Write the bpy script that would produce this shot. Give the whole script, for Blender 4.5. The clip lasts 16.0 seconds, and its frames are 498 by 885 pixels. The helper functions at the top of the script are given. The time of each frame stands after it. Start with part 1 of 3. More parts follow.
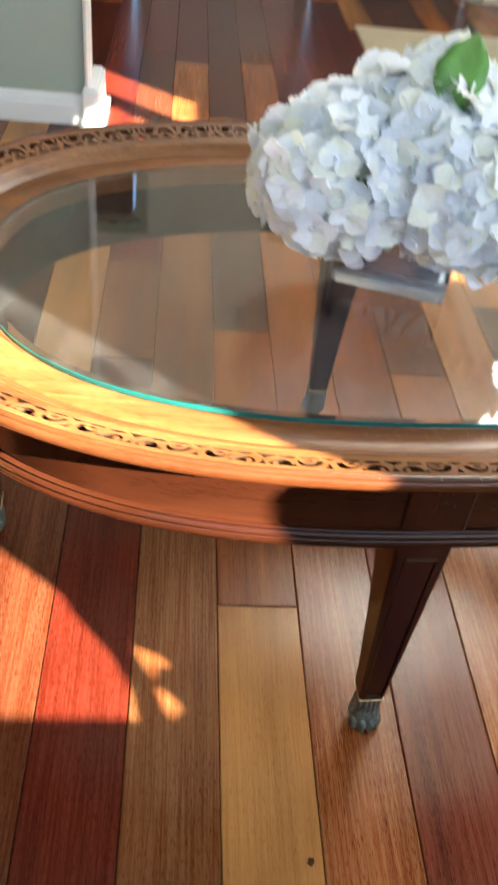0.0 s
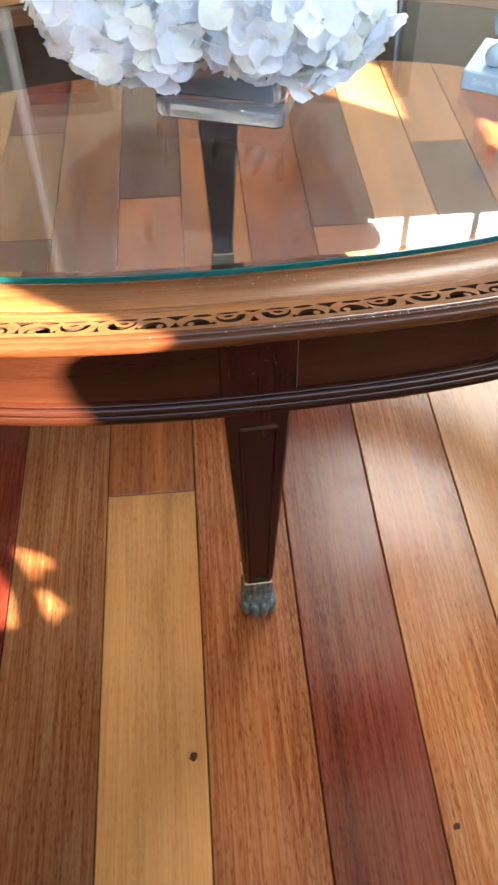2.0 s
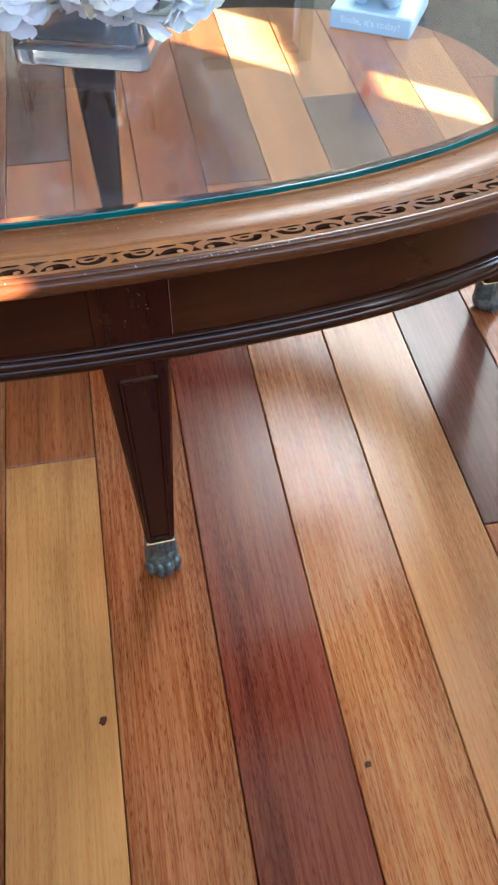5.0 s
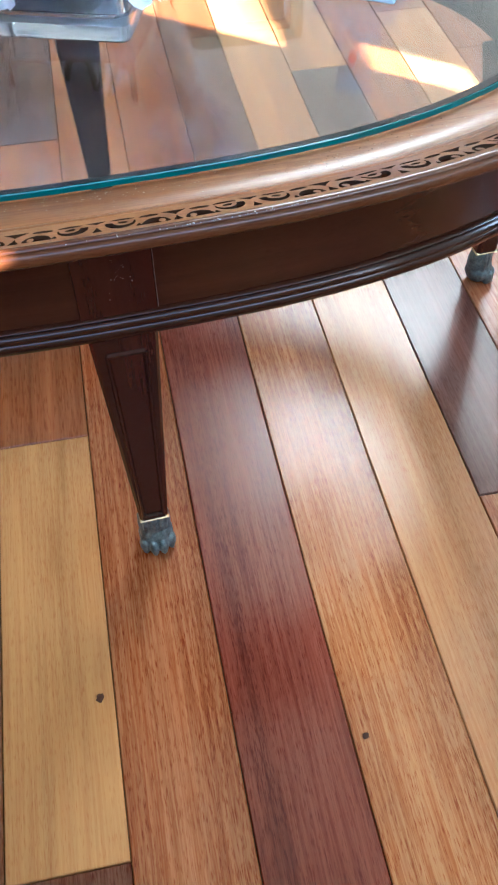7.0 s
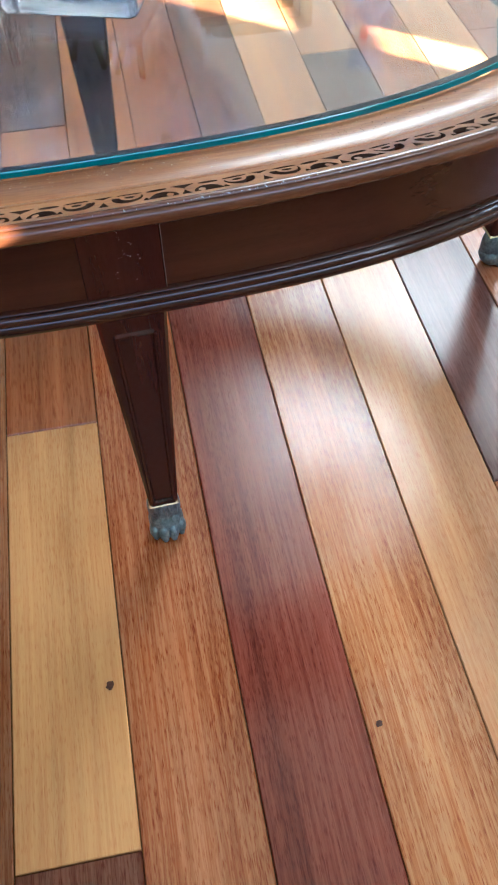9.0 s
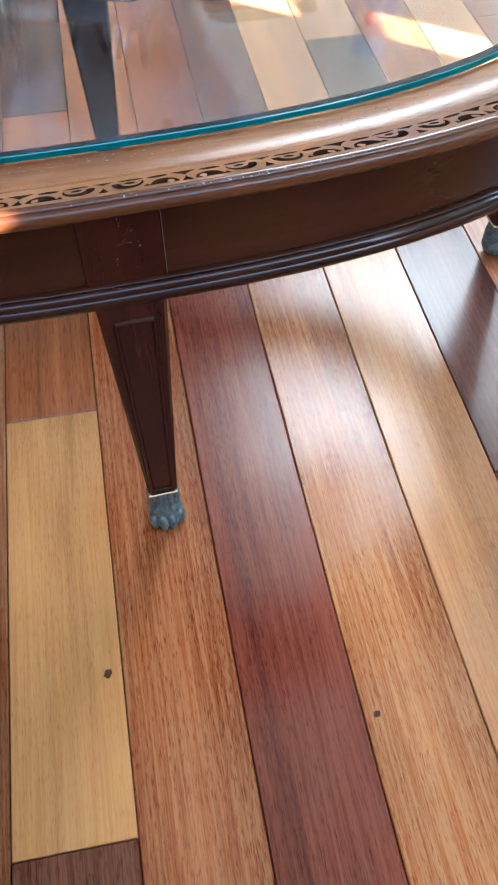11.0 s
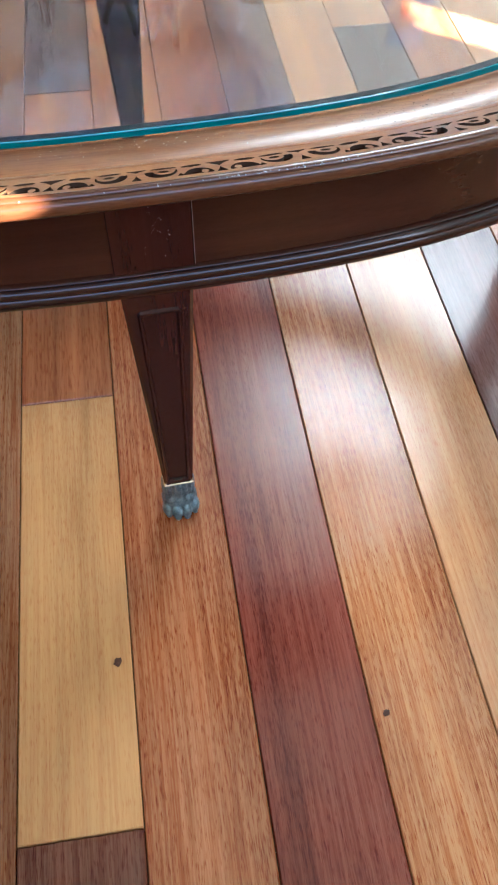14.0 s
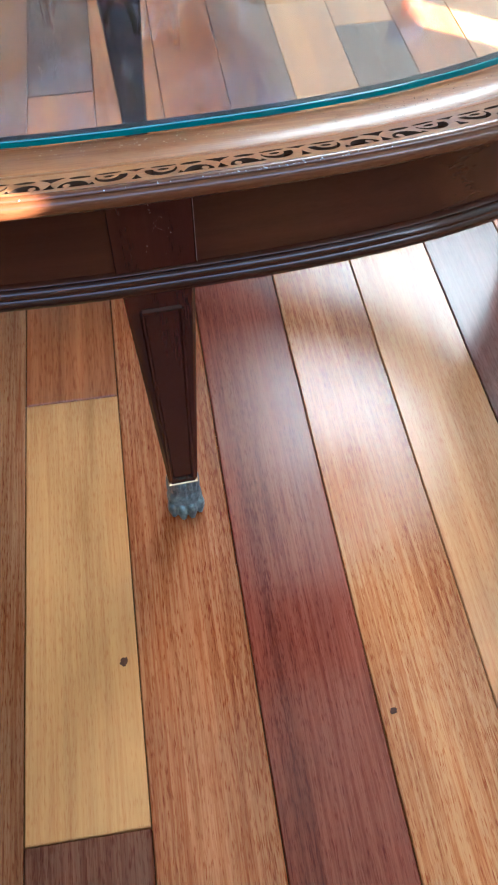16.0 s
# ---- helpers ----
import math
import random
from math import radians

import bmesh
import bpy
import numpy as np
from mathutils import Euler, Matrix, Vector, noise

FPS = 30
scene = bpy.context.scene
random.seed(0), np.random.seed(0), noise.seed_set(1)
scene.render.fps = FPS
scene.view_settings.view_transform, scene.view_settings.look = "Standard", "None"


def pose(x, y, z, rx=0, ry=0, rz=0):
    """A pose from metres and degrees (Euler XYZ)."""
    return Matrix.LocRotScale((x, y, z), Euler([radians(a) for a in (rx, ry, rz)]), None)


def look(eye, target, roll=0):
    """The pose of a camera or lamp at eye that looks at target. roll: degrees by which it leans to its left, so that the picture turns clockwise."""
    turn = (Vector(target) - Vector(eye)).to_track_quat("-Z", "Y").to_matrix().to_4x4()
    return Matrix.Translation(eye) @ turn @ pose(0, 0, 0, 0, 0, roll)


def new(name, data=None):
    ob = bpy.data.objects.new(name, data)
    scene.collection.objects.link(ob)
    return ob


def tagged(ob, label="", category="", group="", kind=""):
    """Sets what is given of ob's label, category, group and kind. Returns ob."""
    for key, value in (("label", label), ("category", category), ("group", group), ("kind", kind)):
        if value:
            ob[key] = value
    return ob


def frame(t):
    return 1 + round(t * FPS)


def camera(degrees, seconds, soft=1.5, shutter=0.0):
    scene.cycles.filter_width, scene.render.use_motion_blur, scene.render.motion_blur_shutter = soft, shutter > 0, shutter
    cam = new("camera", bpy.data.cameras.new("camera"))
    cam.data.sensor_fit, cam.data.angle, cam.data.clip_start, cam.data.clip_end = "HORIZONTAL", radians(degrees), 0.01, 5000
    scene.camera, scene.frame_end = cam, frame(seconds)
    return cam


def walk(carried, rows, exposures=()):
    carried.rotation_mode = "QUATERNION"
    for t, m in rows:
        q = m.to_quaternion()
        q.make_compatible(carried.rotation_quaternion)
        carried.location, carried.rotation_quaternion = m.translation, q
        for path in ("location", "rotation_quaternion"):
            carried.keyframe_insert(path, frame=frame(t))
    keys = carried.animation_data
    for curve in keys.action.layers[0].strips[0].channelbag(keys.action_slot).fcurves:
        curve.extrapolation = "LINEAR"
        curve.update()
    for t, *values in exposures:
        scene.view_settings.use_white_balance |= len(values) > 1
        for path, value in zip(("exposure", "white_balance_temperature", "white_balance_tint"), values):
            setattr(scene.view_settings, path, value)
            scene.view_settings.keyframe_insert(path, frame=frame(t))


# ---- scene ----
cam = camera(32.4, 16.0, 2.1, 0.6)
PATH = [
    (0, (-0.073, -0.732, 0.93), (0.11, 0.772, -0.376), 7.0),
    (0.5, (0.064, -0.674, 0.891), (0.103, 0.699, -0.562), 1.2),
    (1, (0.119, -0.684, 0.864), (0.199, 0.627, -0.645), -1.2),
    (1.5, (0.121, -0.682, 0.857), (0.208, 0.625, -0.654), -1.1),
    (2, (0.135, -0.678, 0.854), (0.222, 0.643, -0.645), -1.0),
    (2.5, (0.163, -0.67, 0.836), (0.283, 0.642, -0.669), -1.1),
    (3, (0.168, -0.675, 0.836), (0.314, 0.618, -0.682), -0.9),
    (3.5, (0.17, -0.683, 0.835), (0.341, 0.6, -0.69), -0.7),
    (4, (0.171, -0.69, 0.835), (0.371, 0.584, -0.695), -0.1),
    (4.5, (0.173, -0.692, 0.832), (0.401, 0.576, -0.698), 0.6),
    (7, (0.184, -0.699, 0.818), (0.41, 0.535, -0.74), -0.9),
    (7.5, (0.181, -0.696, 0.814), (0.392, 0.537, -0.746), -1.1),
    (8, (0.18, -0.695, 0.805), (0.389, 0.531, -0.761), -1.0),
    (8.5, (0.181, -0.697, 0.804), (0.382, 0.526, -0.766), -1.7),
    (9, (0.184, -0.698, 0.802), (0.383, 0.529, -0.765), -2.0),
    (11.5, (0.185, -0.693, 0.799), (0.374, 0.511, -0.787), -1.4),
    (12, (0.171, -0.681, 0.803), (0.339, 0.525, -0.783), -0.6),
    (12.5, (0.168, -0.679, 0.803), (0.329, 0.524, -0.787), -0.2),
    (13, (0.171, -0.68, 0.799), (0.332, 0.515, -0.797), -0.4),
    (13.5, (0.172, -0.683, 0.8), (0.344, 0.502, -0.802), -0.1),
    (14, (0.173, -0.683, 0.799), (0.352, 0.497, -0.805), 0.1),
    (14.5, (0.178, -0.684, 0.795), (0.349, 0.496, -0.81), -0.6),
    (15, (0.177, -0.685, 0.795), (0.341, 0.498, -0.81), -1.0),
    (15.5, (0.177, -0.686, 0.797), (0.338, 0.5, -0.806), -1.2),
    (16, (0.176, -0.685, 0.796), (0.338, 0.501, -0.807), -1.1),
]
walk(cam, [(t, look(eye, target, roll)) for t, eye, target, roll in PATH],
     [(0, 4.22, 5900, 8), (0.5, 4.04, 5550, 7), (1.0, 4.4, 5200, 7), (1.5, 4.62, 5450, 8), (2.5, 4.64, 5650, 9),
      (4, 4.62, 5250, 8), (4.7, 4.65, 5100, 7), (7, 4.87, 4700, 4), (16, 5.02, 4550, 3)])

# ---- world, sun, window light ----
SUN_DIR = Vector((-1.476, 1.197, -1.0))
world = bpy.data.worlds.new("sky")
scene.world = world
world.use_nodes = True
wn = world.node_tree
sky = wn.nodes.new("ShaderNodeTexSky")
sky.sky_type = 'NISHITA'
sky.sun_disc = False
sky.sun_elevation = radians(28)
sky.sun_rotation = math.atan2(-SUN_DIR.x, -SUN_DIR.y)
wn.links.new(sky.outputs[0], wn.nodes["Background"].inputs[0])
wn.nodes["Background"].inputs[1].default_value = 0.038

sun_data = bpy.data.lights.new("sun", 'SUN')
sun_data.energy = 5.0
sun_data.angle = radians(0.35)
sun_data.color = (1.0, 0.86, 0.62)
sun = new("sun", sun_data)
sun.matrix_world = look((0, 0, 6), Vector((0, 0, 6)) + SUN_DIR)


def window_light(name, eye, target, w, h, power, color=(1.0, 0.935, 0.8)):
    d = bpy.data.lights.new(name, 'AREA')
    d.shape, d.size, d.size_y, d.energy, d.color = 'RECTANGLE', w, h, power, color
    ob = new(name, d)
    ob.matrix_world = look(eye, target)
    return ob


window_light("sky_light_high", (1.9, 3.66, 4.05), (1.9, 0, 3.6), 1.8, 2.5, 19.5, (1.0, 0.93, 0.77))
window_light("sky_light_side", (3.25, -0.8, 1.85), (0, -0.8, 1.85), 0.9, 1.1, 7.0, (0.76, 0.88, 1.0))
window_light("sky_light_back", (0.4, -1.62, 1.55), (0.4, 2, 1.2), 2.4, 1.1, 0.6, (0.85, 0.92, 1.0))


# ---- materials ----
def nodes_of(name):
    m = bpy.data.materials.new(name)
    m.use_nodes = True
    t = m.node_tree
    return m, t, t.nodes["Principled BSDF"]


def node(t, kind, **kw):
    n = t.nodes.new(kind)
    for k, v in kw.items():
        n.inputs[k.replace("_", " ")].default_value = v
    return n


def ramp(t, fac, stops):
    r = t.nodes.new("ShaderNodeValToRGB")
    while len(r.color_ramp.elements) < len(stops):
        r.color_ramp.elements.new(0.5)
    for e, (p, c) in zip(r.color_ramp.elements, stops):
        e.position, e.color = p, (*c, 1)
    t.links.new(fac, r.inputs[0])
    return r.outputs[0]


def shade(c, f):
    return tuple(max(0.0, min(1.0, v * f)) for v in c)


def coords(t, scale, offset_random=0.0):
    tc = t.nodes.new("ShaderNodeTexCoord")
    mp = t.nodes.new("ShaderNodeMapping")
    mp.inputs["Scale"].default_value = scale
    t.links.new(tc.outputs["Object"], mp.inputs["Vector"])
    if offset_random:
        oi = t.nodes.new("ShaderNodeObjectInfo")
        mul = t.nodes.new("ShaderNodeMath")
        mul.operation = 'MULTIPLY'
        mul.inputs[1].default_value = offset_random
        t.links.new(oi.outputs["Random"], mul.inputs[0])
        t.links.new(mul.outputs[0], mp.inputs["Location"])
    return mp.outputs[0]


def mixc(t, fac, a, b, mode='MIX'):
    m = t.nodes.new("ShaderNodeMix")
    m.data_type, m.blend_type = 'RGBA', mode
    for v, i in ((fac, 0), (a, 6), (b, 7)):
        if hasattr(v, "links"):
            t.links.new(v, m.inputs[i])
        elif i == 0:
            m.inputs[0].default_value = v
        else:
            m.inputs[i].default_value = (*v, 1)
    return m.outputs[2]


def wood(name, c, rough=0.3, axis="y", contrast=0.35, pores=0.5, rand=37.0, bump=0.06, coat=0.0, scale=1.0, spec=0.42, stain=0.26, tint=(1.0, 0.95, 0.88)):
    """Grained wood, lacquered."""
    m, t, p = nodes_of(name)
    k = {"y": (1, 0.06, 1), "x": (0.06, 1, 1), "z": (1, 1, 0.06)}[axis]
    v1 = coords(t, tuple(18 * scale * a for a in k), rand)
    n1 = node(t, "ShaderNodeTexNoise", Scale=1.0, Detail=5.0, Roughness=0.6, Distortion=0.6)
    t.links.new(v1, n1.inputs["Vector"])
    v2 = coords(t, tuple(900 * scale * (a if a == 1 else 0.1) for a in k), rand)
    n2 = node(t, "ShaderNodeTexNoise", Scale=1.0, Detail=1.5, Roughness=0.5, Distortion=0.15)
    t.links.new(v2, n2.inputs["Vector"])
    v3 = coords(t, tuple(5 * scale * (a if a == 1 else 0.3) for a in k), rand)
    n3 = node(t, "ShaderNodeTexNoise", Scale=1.0, Detail=3.0)
    t.links.new(v3, n3.inputs["Vector"])
    base = ramp(t, n1.outputs[0], [(0.25, shade(c, 1 - contrast)), (0.5, c), (0.78, shade(c, 1 + contrast))])
    big = ramp(t, n3.outputs[0], [(0.3, (1 - 0.8 * stain, 1 - stain, 1 - 1.1 * stain)), (0.7, shade((1, 1, 1), 1 + 0.6 * stain))])
    # short dark pores, denser in some bands than in others
    dense = node(t, "ShaderNodeMath")
    dense.operation = 'MULTIPLY_ADD'
    dense.inputs[1].default_value, dense.inputs[2].default_value = 0.34, -0.17
    t.links.new(n1.outputs[0], dense.inputs[0])
    both = node(t, "ShaderNodeMath")
    both.operation = 'ADD'
    t.links.new(n2.outputs[0], both.inputs[0])
    t.links.new(dense.outputs[0], both.inputs[1])
    pore = ramp(t, both.outputs[0], [(0.28, (1 - 0.55 * pores, 1 - 1.05 * pores, 1 - 1.4 * pores)), (0.49, (1, 1, 1)), (0.66, shade((1, 1, 1), 1 + 0.16 * pores))])
    v4 = coords(t, tuple(340 * scale * (a if a == 1 else 0.02) for a in k), rand)
    n4 = node(t, "ShaderNodeTexNoise", Scale=1.0, Detail=3.0, Roughness=0.7)
    t.links.new(v4, n4.inputs["Vector"])
    streak = ramp(t, n4.outputs[0], [(0.36, (1 - 0.48 * pores, 1 - 0.85 * pores, 1 - 1.1 * pores)), (0.62, shade((1, 1, 1), 1.12))])
    col = mixc(t, 1.0, base, big, 'MULTIPLY')
    col = mixc(t, 1.0, col, pore, 'MULTIPLY')
    col = mixc(t, 1.0, col, streak, 'MULTIPLY')
    t.links.new(col, p.inputs["Base Color"])
    rr = t.nodes.new("ShaderNodeMapRange")
    rr.inputs["To Min"].default_value, rr.inputs["To Max"].default_value = rough * 0.85, rough * 1.25
    t.links.new(n3.outputs[0], rr.inputs["Value"])
    t.links.new(rr.outputs[0], p.inputs["Roughness"])
    b = node(t, "ShaderNodeBump", Strength=bump, Distance=0.002)
    t.links.new(n2.outputs[0], b.inputs["Height"])
    t.links.new(b.outputs[0], p.inputs["Normal"])
    p.inputs["Coat Weight"].default_value = coat
    p.inputs["Specular IOR Level"].default_value = spec
    p.inputs["Specular Tint"].default_value = (*tint, 1)
    p.inputs["Coat Roughness"].default_value = 0.08
    return m


def plain(name, c, rough=0.5, metal=0.0, vary=0.1, scale=8.0, bump=0.0):
    m, t, p = nodes_of(name)
    v = coords(t, (scale, scale, scale))
    n = node(t, "ShaderNodeTexNoise", Scale=1.0, Detail=6.0, Roughness=0.65)
    t.links.new(v, n.inputs["Vector"])
    t.links.new(ramp(t, n.outputs[0], [(0.3, shade(c, 1 - vary)), (0.7, shade(c, 1 + vary))]), p.inputs["Base Color"])
    p.inputs["Roughness"].default_value = rough
    p.inputs["Metallic"].default_value = metal
    if bump:
        b = node(t, "ShaderNodeBump", Strength=bump, Distance=0.002)
        t.links.new(n.outputs[0], b.inputs["Height"])
        t.links.new(b.outputs[0], p.inputs["Normal"])
    return m


def glass(name, c=(1, 1, 1), ior=1.5):
    m, t, p = nodes_of(name)
    p.inputs["Base Color"].default_value = (*c, 1)
    p.inputs["Transmission Weight"].default_value = 1.0
    p.inputs["Roughness"].default_value = 0.0
    p.inputs["IOR"].default_value = ior
    return m


def hazed(m, most, scale):
    """A thin uneven pale film mixed into glass, in place of hazy room reflections."""
    t = m.node_tree
    v = coords(t, scale)
    n = node(t, "ShaderNodeTexNoise", Scale=1.0, Detail=4.0, Roughness=0.6, Distortion=1.2)
    t.links.new(v, n.inputs["Vector"])
    fac = t.nodes.new("ShaderNodeMapRange")
    for k, val in zip(("From Min", "From Max", "To Min", "To Max"), (0.4, 0.72, most * 0.15, most)):
        fac.inputs[k].default_value = val
    t.links.new(n.outputs[0], fac.inputs["Value"])
    film = t.nodes.new("ShaderNodeBsdfDiffuse")
    film.inputs[0].default_value = (0.8, 0.8, 0.82, 1)
    mx = t.nodes.new("ShaderNodeMixShader")
    t.links.new(fac.outputs[0], mx.inputs[0])
    t.links.new(t.nodes["Principled BSDF"].outputs[0], mx.inputs[1])
    t.links.new(film.outputs[0], mx.inputs[2])
    t.links.new(mx.outputs[0], t.nodes["Material Output"].inputs[0])
    return m


TONES = {
    "yellow": (0.405, 0.196, 0.061), "brown": (0.165, 0.069, 0.026), "darkbrown": (0.115, 0.04, 0.02),
    "redorange": (0.285, 0.108, 0.036), "darkred": (0.165, 0.037, 0.019), "tan": (0.43, 0.206, 0.078),
    "orange": (0.385, 0.164, 0.052), "pink": (0.33, 0.137, 0.059), "greybrown": (0.12, 0.06, 0.037),
    "purple": (0.12, 0.044, 0.031), "maroon": (0.115, 0.022, 0.013), "sand": (0.27, 0.132, 0.056), "russet": (0.25, 0.085, 0.026),
}
PLANK = {k: wood("plank_" + k, c, 0.215, "y", 0.3, {"yellow": 0.24, "tan": 0.3, "darkred": 0.7}.get(k, 0.67), spec=0.315, stain=0.34, bump=0.03, tint=(1.0, 0.89, 0.77)) for k, c in TONES.items()}
PLANK["russet"] = wood("plank_russet_figured", TONES["russet"], 0.215, "y", 0.55, 0.4, spec=0.315, stain=0.5, bump=0.03, scale=0.6, tint=(1.0, 0.89, 0.77))
M_SUBFLOOR = plain("dark_joint", (0.03, 0.018, 0.012), 0.8)
M_RIM = wood("rim_wood", (0.268, 0.125, 0.041), 0.3, "x", 0.45, 0.5, 11.0, 0.02, stain=0.7, spec=0.42)
M_MOULD = wood("moulding_wood", (0.11, 0.038, 0.013), 0.23, "x", 0.35, 0.3, 17.0, 0.02, stain=0.55, spec=0.36)
M_APRON = wood("apron_wood", (0.034, 0.0098, 0.0042), 0.16, "x", 0.4, 0.15, 23.0, 0.008, spec=0.28, stain=0.5)
M_LEG = wood("leg_wood", (0.032, 0.0078, 0.0042), 0.18, "z", 0.35, 0.2, 5.0, 0.008, spec=0.28, stain=0.4)
M_JOINT = plain("pale_glue_line", (0.1, 0.05, 0.032), 0.6)
M_KNOT = plain("dark_knot", (0.055, 0.02, 0.009), 0.5, 0.0, 0.3, 300)
M_KNOT.node_tree.nodes["Principled BSDF"].inputs["Specular IOR Level"].default_value = 0.1
M_DUST = plain("pale_dust", (0.36, 0.33, 0.29), 0.9)
# real pits in the frame, and shade painted on the fretwork's hole walls
M_PIT_SHADE = plain("dark_pit_and_hole_shade", (0.03, 0.015, 0.008), 0.8)
M_PIT_SHADE.node_tree.nodes["Principled BSDF"].inputs["Specular IOR Level"].default_value = 0.1
M_GLASS = hazed(glass("table_glass", (0.97, 1.0, 0.985)), 0.016, (16, 9, 9))
M_VASE = glass("vase_glass", (1, 1, 1))
# whitish diffuse share stands in for window light caught in the vase base
M_VASEBASE = glass("light_filled_glass", (0.93, 0.96, 1.0))
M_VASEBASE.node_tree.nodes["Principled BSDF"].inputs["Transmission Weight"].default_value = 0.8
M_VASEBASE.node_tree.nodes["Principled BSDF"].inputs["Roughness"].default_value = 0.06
M_EDGE = plain("glass_edge_teal", (0.005, 0.08, 0.074), 0.12, 0.0, 0.15, 30)
M_BRASS = plain("patinated_brass", (0.15, 0.175, 0.165), 0.4, 0.7, 0.6, 160, 0.6)
M_FERRULE = plain("bright_brass", (0.6, 0.45, 0.22), 0.3, 1.0, 0.1, 60)
M_SAGE = plain("sage_paint", (0.36, 0.42, 0.36), 0.7, 0.0, 0.03, 3, 0.02)
M_WHITE = plain("white_gloss_paint", (0.8, 0.81, 0.82), 0.35, 0.0, 0.02, 5)
M_PALE = plain("pale_grey_paint", (0.8, 0.77, 0.72), 0.7, 0.0, 0.03, 3, 0.02)
M_CEIL = plain("ceiling_paint", (0.84, 0.82, 0.78), 0.8, 0.0, 0.02, 3)
M_GREYDOOR = plain("grey_door_paint", (0.2, 0.185, 0.17), 0.5, 0.0, 0.05, 3)
M_BROWNDOOR = wood("brown_door_wood", (0.1, 0.06, 0.04), 0.4, "z")
M_RUG = plain("beige_wool", (0.5, 0.42, 0.3), 0.95, 0.0, 0.12, 90, 0.5)
M_STONE = plain("pale_blue_resin", (0.46, 0.56, 0.63), 0.5, 0.0, 0.05, 20, 0.02)
M_FIGURE = plain("painted_blue_resin", (0.46, 0.56, 0.63), 0.5, 0.0, 0.05, 20, 0.02)


def pink_bow(m, at, r):
    """A pink painted bow on the figurine's chest."""
    t = m.node_tree
    p = t.nodes["Principled BSDF"]
    tc = t.nodes.new("ShaderNodeTexCoord")
    d = t.nodes.new("ShaderNodeVectorMath")
    d.operation = 'DISTANCE'
    d.inputs[1].default_value = at
    t.links.new(tc.outputs["Object"], d.inputs[0])
    edge = ramp(t, d.outputs["Value"], [(r, (1, 1, 1)), (r + 0.001, (0, 0, 0))])
    old = p.inputs["Base Color"].links[0].from_socket
    t.links.new(mixc(t, edge, old, (0.7, 0.08, 0.2)), p.inputs["Base Color"])


pink_bow(M_FIGURE, (0, -0.024, 0.056), 0.0105)
M_TEXT = plain("white_letters", (0.68, 0.74, 0.79), 0.5)
M_LEAF = plain("leaf_green", (0.12, 0.26, 0.055), 0.5, 0.0, 0.3, 30, 0.2)
M_EYE = plain("floret_eye_cream", (0.7, 0.72, 0.5), 0.6)
M_STEM = plain("stem_green", (0.09, 0.17, 0.05), 0.5, 0.0, 0.3, 60)


def petal_material():
    m, t, p = nodes_of("hydrangea_petal")
    g = t.nodes.new("ShaderNodeNewGeometry")
    c = ramp(t, g.outputs["Random Per Island"], [(0.0, (0.86, 0.9, 0.96)), (0.6, (0.93, 0.95, 0.97)), (0.95, (0.94, 0.95, 0.84))])
    n = node(t, "ShaderNodeTexNoise", Scale=220.0, Detail=3.0)
    tc = t.nodes.new("ShaderNodeTexCoord")
    t.links.new(tc.outputs["Object"], n.inputs["Vector"])
    c = mixc(t, 1.0, c, ramp(t, n.outputs[0], [(0.3, (0.93, 0.93, 0.93)), (0.7, (1, 1, 1))]), 'MULTIPLY')
    t.links.new(c, p.inputs["Base Color"])
    p.inputs["Roughness"].default_value = 0.6
    p.inputs["Subsurface Weight"].default_value = 0.0
    tr = t.nodes.new("ShaderNodeBsdfTranslucent")
    t.links.new(c, tr.inputs[0])
    mx = t.nodes.new("ShaderNodeMixShader")
    mx.inputs[0].default_value = 0.45
    t.links.new(p.outputs[0], mx.inputs[1])
    t.links.new(tr.outputs[0], mx.inputs[2])
    t.links.new(mx.outputs[0], t.nodes["Material Output"].inputs[0])
    return m


M_PETAL = petal_material()


# ---- mesh helpers ----
def mesh_of(name, bm, material, smooth=False):
    me = bpy.data.meshes.new(name)
    bmesh.ops.recalc_face_normals(bm, faces=bm.faces)
    bm.to_mesh(me)
    bm.free()
    for m in (material if isinstance(material, (list, tuple)) else [material]):
        me.materials.append(m)
    if smooth:
        me.shade_smooth()
    return me


def part(name, bm, material, parent, label="", smooth=False, angle=None):
    me = mesh_of(name, bm, material, smooth)
    if angle:
        me.shade_smooth()
        me.set_sharp_from_angle(angle=radians(angle))
    ob = new(name, me)
    ob.parent = parent
    if label:
        tagged(ob, label)
    return ob


def thing(name, label, category, group="", kind="", at=(0, 0, 0), rz=0):
    ob = new(name)
    ob.empty_display_size = 0.05
    ob.matrix_basis = pose(*at, 0, 0, rz)
    return tagged(ob, label, category, group, kind)


def box(bm, x0, x1, y0, y1, z0, z1, bevel=0.0, segs=1):
    r = bmesh.ops.create_cube(bm, size=1)
    for v in r["verts"]:
        v.co = Vector((x0 + (v.co.x + 0.5) * (x1 - x0), y0 + (v.co.y + 0.5) * (y1 - y0), z0 + (v.co.z + 0.5) * (z1 - z0)))
    if bevel:
        es = list({e for v in r["verts"] for e in v.link_edges})
        bmesh.ops.bevel(bm, geom=es, offset=bevel, segments=segs, affect='EDGES')
    return bm


def boxes(*rows, bevel=0.0):
    bm = bmesh.new()
    for r in rows:
        box(bm, *r, bevel=bevel)
    return bm


def structure(name, bm, material, label, category):
    ob = new(name, mesh_of(name, bm, material))
    return tagged(ob, label, category, kind="structure")


# ---- the room ----
XL, XR, YB, YF, ZC = -3.0, 2.9, -1.37, 3.4, 5.6
WALL = 0.16


